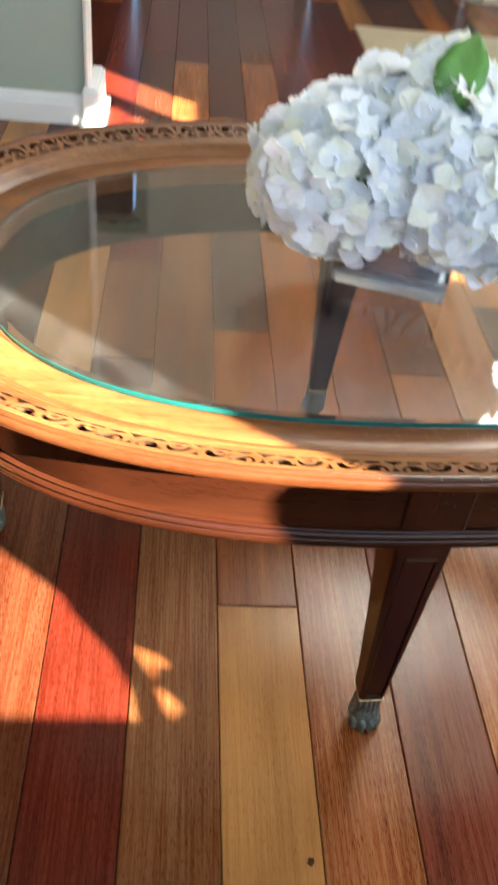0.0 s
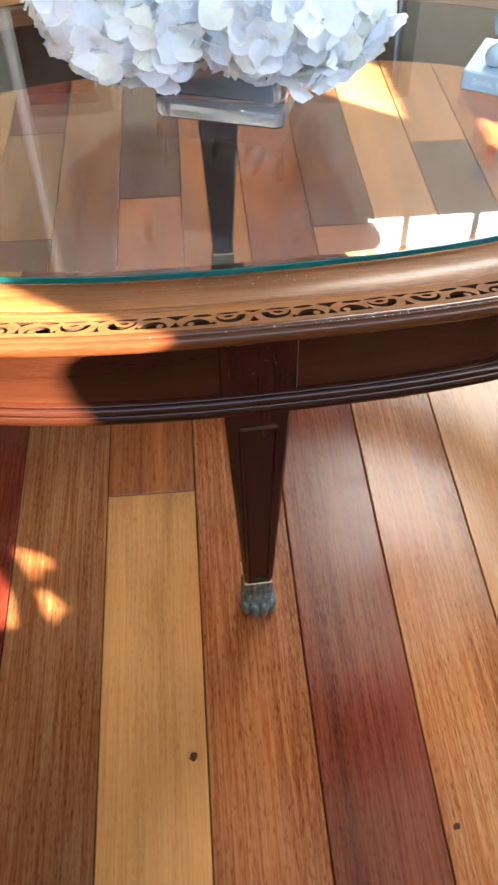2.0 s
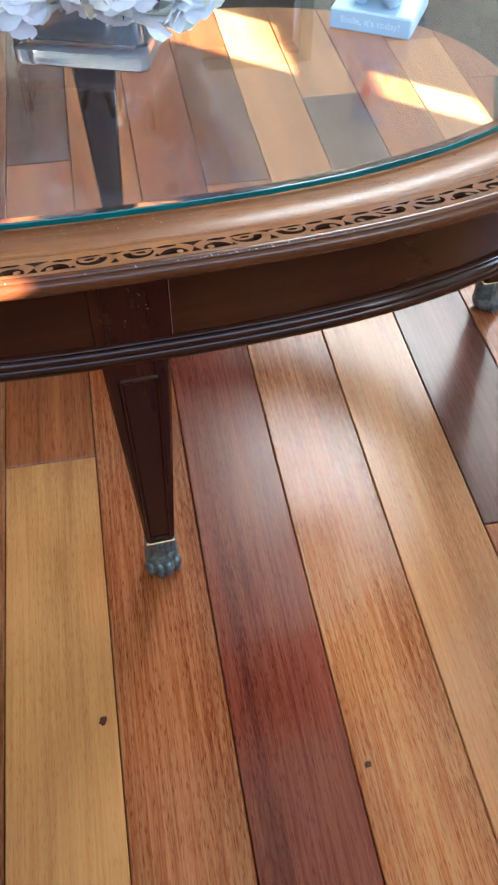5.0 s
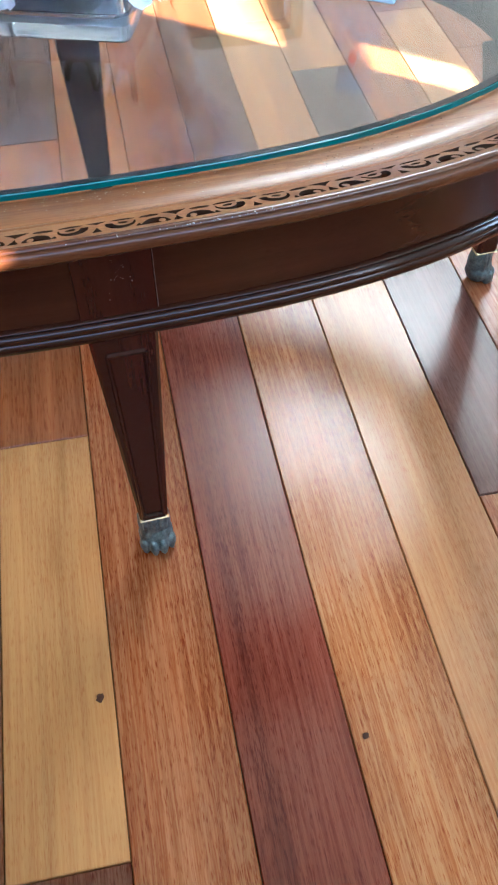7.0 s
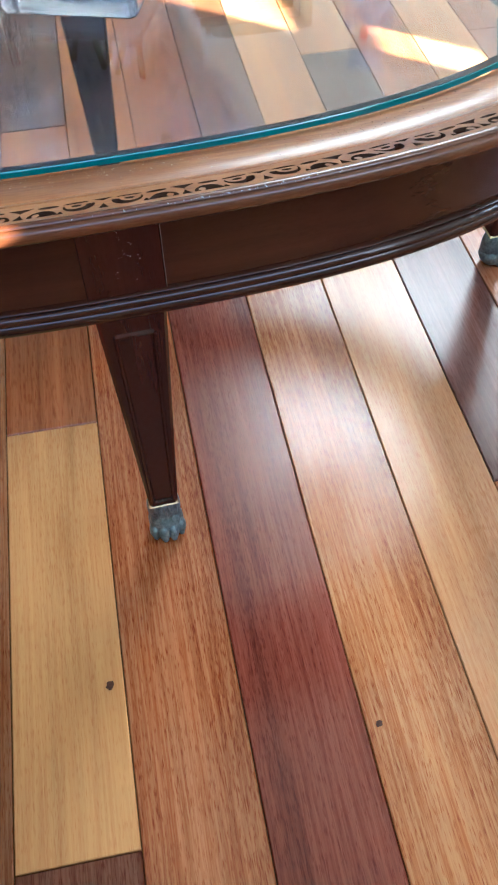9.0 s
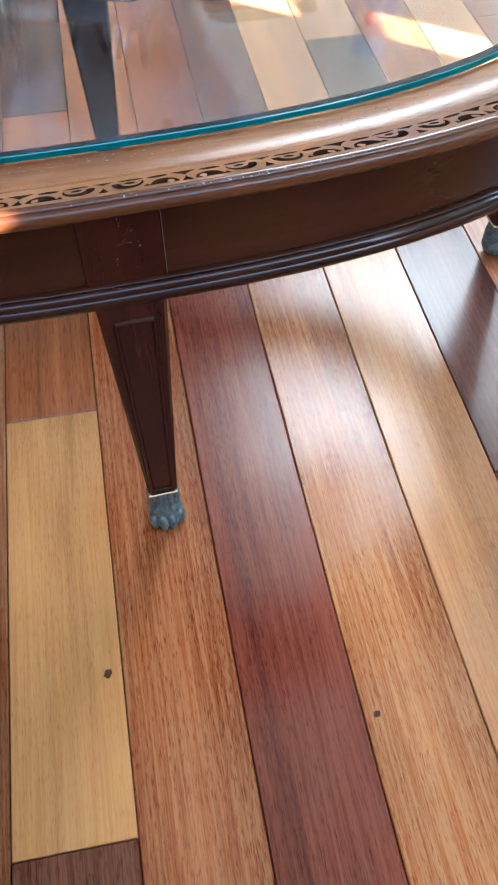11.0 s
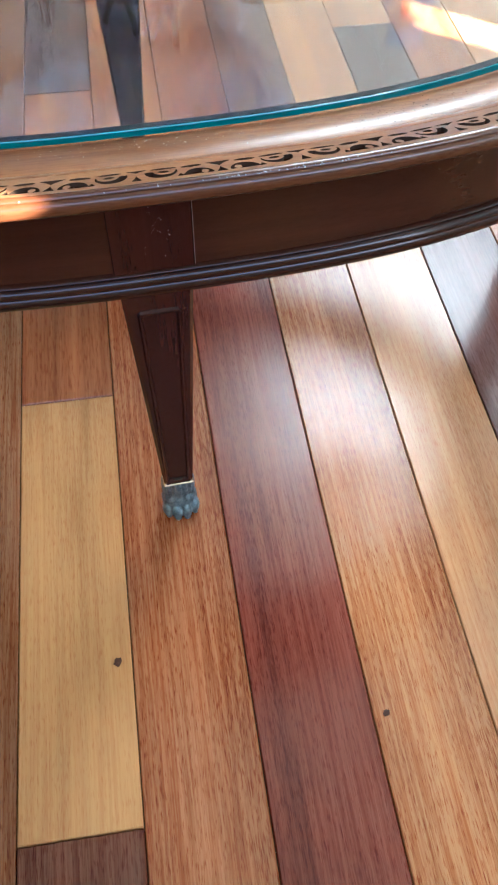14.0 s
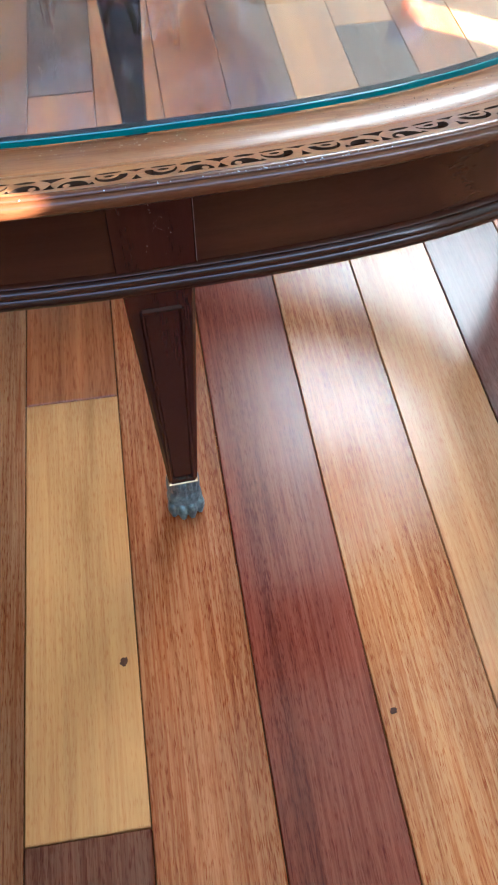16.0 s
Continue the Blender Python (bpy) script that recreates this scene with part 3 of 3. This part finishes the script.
def make_leg(m):
    bm = bmesh.new()
    secs = []
    for z in (0.057, 0.09, 0.12, 0.16, 0.2, 0.24, 0.28, 0.31, 0.333):
        hw, y0, d = leg_section(z)
        c = 0.003
        secs.append([(-hw + c, y0, z), (hw - c, y0, z), (hw, y0 + c, z), (hw, y0 + d - c, z), (hw - c, y0 + d, z), (-hw + c, y0 + d, z), (-hw, y0 + d - c, z), (-hw, y0 + c, z)])
    leg = part("leg", loft(secs), M_LEG, table, "tapered dark mahogany leg with a framed panel")
    leg.matrix_basis = m

    def strip(x0, z0, x1, z1, wide):
        """A thin raised bead on the leg's front between two places."""
        d = Vector((x1 - x0, 0, z1 - z0))
        n = Vector((-d.z, 0, d.x)).normalized() * wide / 2
        rows = []
        for x, z in ((x0, z0), (x1, z1)):
            y = leg_section(z)[1]
            c = Vector((x, y, z))
            rows.append([c + n, c + n * 0.4 - Vector((0, 0.0024, 0)), c - n * 0.4 - Vector((0, 0.0024, 0)), c - n, c + Vector((0, 0.003, 0))])
        part("panel_bead", loft(rows), M_LEG, leg)
    zt, zb = 0.312, 0.067
    wt, wb = leg_section(zt)[0] - 0.012, leg_section(zb)[0] - 0.005
    strip(-wt, zt, wt, zt, 0.0055)
    strip(-wb, zb, wb, zb, 0.004)
    strip(-wt, zt, -wb, zb, 0.004)
    strip(wt, zt, wb, zb, 0.004)
    # paw foot: a tufted ankle and four toes
    bm = bmesh.new()

    def lump(c, r, k):
        bmesh.ops.create_uvsphere(bm, u_segments=14, v_segments=9, radius=r, matrix=Matrix.Translation(c) @ Matrix.Diagonal((*k, 1)))
    lump((0, 0.015, 0.027), 0.0145, (1.06, 1.1, 1.65))
    lump((0, 0.013, 0.014), 0.0182, (1.02, 1.0, 0.76))
    lump((0, 0.009, 0.017), 0.0158, (1.06, 0.85, 0.9))
    for x, y, r in ((-0.0135, 0.0035, 0.0062), (-0.0046, -0.0015, 0.0068), (0.0046, -0.0015, 0.0068), (0.0135, 0.0035, 0.0062)):
        lump((x, y + 0.001, 0.0095), r, (0.92, 1.3, 1.45))
        lump((x * 1.0, y - 0.004, 0.0045), r * 0.6, (0.85, 1.0, 0.9))
        lump((x * 0.92, y + 0.0045, 0.020), r * 0.78, (0.8, 1.0, 1.9))
    for k in range(9):
        a = math.pi * (k / 8)
        lump((-0.0142 * math.cos(a), 0.015 - 0.0125 * math.sin(a), 0.031 + 0.003 * (k % 2)), 0.0038, (0.75, 0.85, 4.0))
    paw = part("paw_foot", bm, M_BRASS, leg, "cast brass paw foot with grey-green patina", smooth=True)
    paw.matrix_basis = pose(0, 0.0045, 0) @ Matrix.Diagonal((1.05, 1.05, 1.24, 1))
    md = paw.modifiers.new("fuse", 'REMESH')
    md.mode, md.voxel_size, md.use_smooth_shade = 'VOXEL', 0.0008, True
    part("ferrule", boxes((-0.0156, 0.0156, 0.0052, 0.0362, 0.0556, 0.0586), bevel=0.001), M_FERRULE, leg, "thin bright brass collar")
    # dark block of the leg in the apron
    bm = bmesh.new()
    box(bm, -0.031, 0.031, -0.0012, 0.008, 0.3565, 0.4375, bevel=0.0008)
    part("leg_block", bm, M_LEG, leg, "dark block where the leg joins the apron")
    for x in (0.0313,):
        part("joint_line", boxes((x - 0.0002, x + 0.0002, -0.0014, 0.004, 0.358, 0.4245)), M_JOINT, leg, "pale hairline joint beside the leg block")
    return leg


# front, right, back, left
FRONT_Y = -0.1855
for ang, x, y in ((0, 0.176, FRONT_Y), (90, 0.700, 0.183), (180, 0.172, 0.443), (270, -0.338, 0.125)):
    make_leg(Matrix.Translation((x - CX, y - CY, 0)) @ Matrix.Rotation(radians(ang) + TURN * (ang != 180), 4, 'Z'))


# dust and worm pits on the rim
def specks(name, count, material, seed, patches, label):
    rng3 = random.Random(seed)
    bm = bmesh.new()
    for k in range(count):
        a0, spread, s0, s1, zf = rng3.choice(patches)
        a, ss = rng3.gauss(a0, spread), rng3.uniform(s0, s1)
        x, y = oval(ss, a)
        r = rng3.uniform(0.00015, 0.00045) * (1.6 if rng3.random() < 0.12 else 1)
        m = Matrix.Translation((x, y, zf(ss))) @ Matrix.Rotation(rng3.uniform(0, 3), 4, 'Z') @ Matrix.Diagonal((r * rng3.uniform(0.7, 1.8), r, r * 0.35, 1))
        bmesh.ops.create_icosphere(bm, subdivisions=1, radius=1, matrix=m)
    ob = part(name, bm, material, table, label)
    tagged(ob, kind="stuff")


def slope(ss):
    return 0.4372 - (ss - 0.0570) * 0.15 + 0.0001


def edge_slope(ss):
    return 0.4630


specks("dust", 220, M_DUST, 3, [(4.66, 0.05, 0.075, 0.092, slope), (4.71, 0.05, 0.078, 0.092, slope), (4.94, 0.18, 0.06, 0.092, slope), (4.77, 0.05, -0.0085, -0.006, edge_slope)], "pale dust grains")
rng4 = random.Random(9)
bm = bmesh.new()
for k in range(30):
    r = rng4.uniform(0.00014, 0.00034) * (1.7 if k % 11 == 0 else 1)
    at = (-0.003 + rng4.gauss(0, 0.0065), FRONT_Y - CY - 0.0017, 0.365 + 0.06 * rng4.random() ** 0.8)
    bmesh.ops.create_icosphere(bm, subdivisions=1, radius=1, matrix=Matrix.Translation(at) @ Matrix.Diagonal((r, r * 0.4, r * rng4.uniform(0.7, 1.6), 1)))
tagged(part("flecks", bm, M_DUST, table, "pale flecks on the front leg block"), kind="stuff")
specks("pits", 130, M_PIT_SHADE, 4, [(4.91, 0.05, 0.058, 0.080, slope), (5.0, 0.06, 0.057, 0.082, slope), (5.06, 0.10, 0.06, 0.09, slope)], "small dark pits in the frame")


# ---- vase with flowers ----
def square_ring(h, r, z, k=5):
    out = []
    for cxx, cyy, a0 in ((h - r, h - r, 0), (-h + r, h - r, 90), (-h + r, -h + r, 180), (h - r, -h + r, 270)):
        for i in range(k + 1):
            a = radians(a0 + 90 * i / k)
            out.append((cxx + r * math.cos(a), cyy + r * math.sin(a), z))
    return out


VX, VY, VR, TOP = 0.181, 0.159, -18.3, 0.4386
vase = thing("glass_vase", "clear square glass vase with a thick heavy base", "vase", at=(VX, VY, TOP), rz=VR)
h = 0.065
vb = part("vase_body", loft([square_ring(h - 0.004, 0.006, 0.0), square_ring(h - 0.001, 0.008, 0.002), square_ring(h, 0.009, 0.006), square_ring(h, 0.009, 0.13), square_ring(h - 0.002, 0.008, 0.1325),
                             square_ring(h - 0.005, 0.006, 0.1325), square_ring(h - 0.007, 0.006, 0.130), square_ring(h - 0.007, 0.006, 0.026), square_ring(h - 0.012, 0.006, 0.020)]), M_VASE, vase, angle=40)
vb.visible_shadow = False
base = part("vase_base", loft([square_ring(h - 0.0065, 0.005, 0.0016), square_ring(h - 0.0045, 0.006, 0.006), square_ring(h - 0.0045, 0.006, 0.0150), square_ring(h - 0.010, 0.006, 0.0185)]), M_VASEBASE, vase, "thick clear glass base, caught window light mixed in as white", angle=40)

bouquet = thing("hydrangea_bouquet", "white hydrangea heads with green leaves in the glass vase", "flowers", at=(VX, VY, TOP), rz=VR)


def petal(bm, m, length, width, cup, rng2):
    rows, cols = 4, 4
    grid = []
    wob = rng2.uniform(-0.25, 0.25)
    for i in range(rows + 1):
        f = i / rows
        w = width * (0.16 + 0.95 * math.sin(math.pi * min(1, 0.10 + 0.72 * f)) ** 0.9) * (1.0 if f < 0.95 else 0.62)
        line = []
        for j in range(cols + 1):
            g = j / cols * 2 - 1
            x = g * w / 2
            y = length * (f - 0.06 * abs(g) ** 2 * f)
            z = cup * length * (0.35 * f - 0.75 * f * f) + 0.16 * width * g * g + wob * length * 0.3 * g * f + 0.09 * length * f * f * math.sin(7 * g + wob * 20)
            line.append(bm.verts.new(m @ Vector((x, y, z))))
        grid.append(line)
    for i in range(rows):
        for j in range(cols):
            bm.faces.new((grid[i][j], grid[i][j + 1], grid[i + 1][j + 1], grid[i + 1][j]))


def flower_head(centre, radius, count, seed, squash=0.85):
    rng2 = random.Random(seed)
    bm = bmesh.new()
    eyes = bmesh.new()
    for k in range(count):
        z = 1 - 2 * (k + 0.5) / count
        if z < -0.93:
            continue
        phi = k * 2.39996 + rng2.uniform(-0.25, 0.25)
        q = math.sqrt(max(0, 1 - z * z))
        d = Vector((q * math.cos(phi), q * math.sin(phi), z + rng2.uniform(-0.08, 0.08))).normalized()
        d2 = (d + Vector([rng2.uniform(-0.45, 0.45) for _ in range(3)])).normalized()
        r = radius * rng2.uniform(0.78, 1.04)
        at = Vector(centre) + Vector((d.x * r, d.y * r, d.z * r * squash))
        base = Matrix.Translation(at) @ d2.to_track_quat('Z', 'Y').to_matrix().to_4x4() @ Matrix.Rotation(rng2.uniform(0, 6.28), 4, 'Z')
        size = rng2.uniform(0.019, 0.028)
        for n in range(4):
            pm = base @ Matrix.Rotation(n * math.pi / 2 + rng2.uniform(-0.15, 0.15), 4, 'Z') @ Matrix.Translation((0, 0.001, 0.0006 * n)) @ Matrix.Rotation(rng2.uniform(-0.35, 0.8), 4, 'X')
            petal(bm, pm, size * rng2.uniform(0.9, 1.1), size * rng2.uniform(0.95, 1.15), rng2.uniform(0.2, 0.7), rng2)
        bmesh.ops.create_icosphere(eyes, subdivisions=1, radius=0.0013, matrix=base @ Matrix.Translation((0, 0, 0.002)))
    head = part("flower_head", bm, M_PETAL, bouquet, "dense white hydrangea head of four-petalled florets", smooth=True)
    tagged(part("floret_eye", eyes, M_EYE, head, "tiny pale floret centres"), kind="stuff")
    core = bmesh.new()
    bmesh.ops.create_icosphere(core, subdivisions=2, radius=radius * 0.5, matrix=Matrix.Translation(centre))
    part("head_core", core, M_LEAF, head, "green stalks inside the head")
    return head


def tube(points, r, k=8):
    secs = []
    for i, p in enumerate(points):
        p = Vector(p)
        d = (Vector(points[min(i + 1, len(points) - 1)]) - Vector(points[max(i - 1, 0)])).normalized()
        x = d.orthogonal().normalized()
        y = d.cross(x)
        secs.append([p + x * r * math.cos(2 * math.pi * j / k) + y * r * math.sin(2 * math.pi * j / k) for j in range(k)])
    # keep the rings from twisting
    return loft(secs)


HEADS = [((-0.078, -0.045, 0.118), 0.090, 190), ((0.062, -0.042, 0.126), 0.085, 190), ((0.005, 0.075, 0.125), 0.095, 150), ((0.01, 0.0, 0.165), 0.088, 170)]
for i, (c, r, n) in enumerate(HEADS):
    flower_head(c, r, n, 100 + i)
    bx, by = (-0.02 + 0.02 * i), (0.02 - 0.015 * i)
    part("stem", tube([(bx, by, 0.028), (bx * 0.5 + c[0] * 0.2, by * 0.5 + c[1] * 0.2, 0.07), (c[0] * 0.7, c[1] * 0.7, 0.11), c], 0.0035), M_STEM, bouquet)


def leaf(at, rz, tilt, length=0.1, width=0.06):
    bm = bmesh.new()
    grid = []
    for i in range(9):
        f = i / 8
        w = width * math.sin(math.pi * f ** 0.8) ** 0.8 + 0.002
        grid.append([bm.verts.new((g * w / 2, f * length, 0.12 * abs(g) * w + 0.25 * length * f * (1 - f) * 2 + 0.003 * math.sin(9 * f * 3) * abs(g))) for g in (-1, -0.5, 0, 0.5, 1)])
    for i in range(8):
        for j in range(4):
            bm.faces.new((grid[i][j], grid[i][j + 1], grid[i + 1][j + 1], grid[i + 1][j]))
    ob = part("leaf", bm, M_LEAF, bouquet, "green serrated leaf", smooth=True)
    ob.matrix_basis = pose(*at, tilt, 0, rz)
    md = ob.modifiers.new("thickness", 'SOLIDIFY')
    md.thickness = 0.0008
    return ob


leaf((0.0, -0.03, 0.07), 165, 25, 0.085, 0.06)
leaf((0.01, 0.02, 0.075), 100, 10, 0.09)
leaf((0.022, -0.05, 0.205), -12, 58, 0.075, 0.05)
leaf((0.03, -0.05, 0.150), -100, -20, 0.07, 0.045)


# ---- figurine ----
def blob(bm, c, r, scale, mat=0, rot=0):
    m = Matrix.Translation(c) @ Matrix.Rotation(rot, 4, 'X') @ Matrix.Diagonal((*scale, 1))
    res = bmesh.ops.create_uvsphere(bm, u_segments=20, v_segments=12, radius=r, matrix=m)
    for f in {f for v in res["verts"] for f in v.link_faces}:
        f.material_index = mat


FX, FY, FR = 0.465, 0.159, -30.5
figure = thing("block_ornament", "pale blue ornament block with white lettering on the glass", "ornament", at=(FX, FY, TOP), rz=FR)
part("block", boxes((-0.041, 0.041, -0.041, 0.041, 0.0, 0.020), bevel=0.0015), M_STONE, figure)
fc = bpy.data.curves.new("lettering", 'FONT')
fc.body = "Smile, it's today!"
fc.size, fc.extrude, fc.align_x, fc.align_y = 0.0092, 0.0002, 'CENTER', 'CENTER'
fc.materials.append(M_TEXT)
ft = new("lettering", fc)
ft.parent = figure
ft.matrix_basis = pose(0, -0.0412, 0.0102, 90, 0, 0)
bm = bmesh.new()
blob(bm, (0, 0.008, 0.036), 0.028, (0.95, 0.85, 1.3))
blob(bm, (-0.021, -0.022, 0.013), 0.0135, (1, 1.15, 1.0))
blob(bm, (0.021, -0.022, 0.013), 0.0135, (1, 1.15, 1.0))
blob(bm, (-0.018, -0.006, 0.012), 0.0135, (1, 1.5, 0.9))
blob(bm, (0.018, -0.006, 0.012), 0.0135, (1, 1.5, 0.9))
blob(bm, (-0.026, -0.002, 0.045), 0.010, (0.9, 0.9, 1.9), 0, 0.4)
blob(bm, (0.026, -0.002, 0.045), 0.010, (0.9, 0.9, 1.9), 0, 0.4)
blob(bm, (0, 0.002, 0.088), 0.026, (1, 0.95, 0.95))
blob(bm, (0, -0.020, 0.082), 0.011, (1, 0.9, 0.8))
blob(bm, (-0.020, 0.004, 0.110), 0.009, (1, 0.6, 1))
blob(bm, (0.020, 0.004, 0.110), 0.009, (1, 0.6, 1))
blob(bm, (0.0, -0.022, 0.056), 0.008, (0.8, 0.5, 1.3))
statue_mesh = mesh_of("seated_figurine", bm, M_FIGURE, True)
statue = new("seated_figurine", statue_mesh)
fuse = statue.modifiers.new("fuse", 'REMESH')
fuse.mode, fuse.voxel_size, fuse.use_smooth_shade = 'VOXEL', 0.0016, True
statue.matrix_basis = pose(FX, FY, TOP + 0.020, 0, 0, FR) @ Matrix.Translation((0, -0.005, 0)) @ Matrix.Diagonal((0.74, 0.74, 0.8, 1))
tagged(statue, "small pale blue seated animal figurine with a pink bow", "figurine")

# ---- rug beyond the table ----
bm = boxes((0.57, 2.3, 1.75, 2.83, 0.0, 0.012), bevel=0.004)
rug = new("rug", mesh_of("rug", bm, M_RUG))
tagged(rug, "flat beige wool rug on the plank floor", "rug")

# ---- floor boards, one by one near the table ----
KNOTS = ((0.096, -0.340, 0.0046), (0.343, -0.428, 0.0036))
for c, y0, y1, tone in plank_rows:
    if -1.5 < (c + 0.5) * W < 1.75 and y0 < 3.0:
        ob = new("plank", plank_mesh(W - GAP, y1 - y0 - GAP, PLANK[tone]))
        ob.parent = floor
        ob.matrix_basis = pose((c + 0.5) * W, (y0 + y1) / 2, 0)
        for kx, ky, kr in KNOTS:
            if c * W <= kx < (c + 1) * W and y0 <= ky < y1:
                rngk = random.Random(int(kx * 1000))
                kb = bmesh.new()
                mid = kb.verts.new((0, 0, 0.0005))
                ring = [kb.verts.new((kr * rngk.uniform(0.7, 1.15) * math.cos(q), kr * 1.1 * rngk.uniform(0.7, 1.15) * math.sin(q), 0.0002)) for q in np.linspace(0, 6.283, 15)[:-1]]
                for i in range(14):
                    kb.faces.new((mid, ring[i], ring[(i + 1) % 14]))
                ko = part("knot", kb, M_KNOT, ob, "small dark knot")
                ko.location = (kx - (c + 0.5) * W, ky - (y0 + y1) / 2, 0.0001)
    else:
        loose[tone].append((c, y0, y1))
verts, faces, mats = [], [], []
for mi, tone in enumerate(TONES):
    for c, y0, y1 in loose[tone]:
        k = len(verts)
        x0, x1 = c * W + GAP, (c + 1) * W - GAP
        for z, b in ((-0.014, 0), (-0.0012, 0), (0, 0.0012)):
            verts += [(x0 + b, y0 + b, z), (x1 - b, y0 + b, z), (x1 - b, y1 - b, z), (x0 + b, y1 - b, z)]
        for lay in (0, 4):
            for i in range(4):
                faces.append((k + lay + i, k + lay + (i + 1) % 4, k + lay + 4 + (i + 1) % 4, k + lay + 4 + i))
                mats.append(mi)
        faces.append((k + 8, k + 9, k + 10, k + 11))
        mats.append(mi)
me = bpy.data.meshes.new("outer_planks")
me.from_pydata(verts, [], faces)
for tone in TONES:
    me.materials.append(PLANK[tone])
me.polygons.foreach_set("material_index", mats)
ob = new("outer_planks", me)
ob.parent = floor
tagged(ob, kind="stuff")
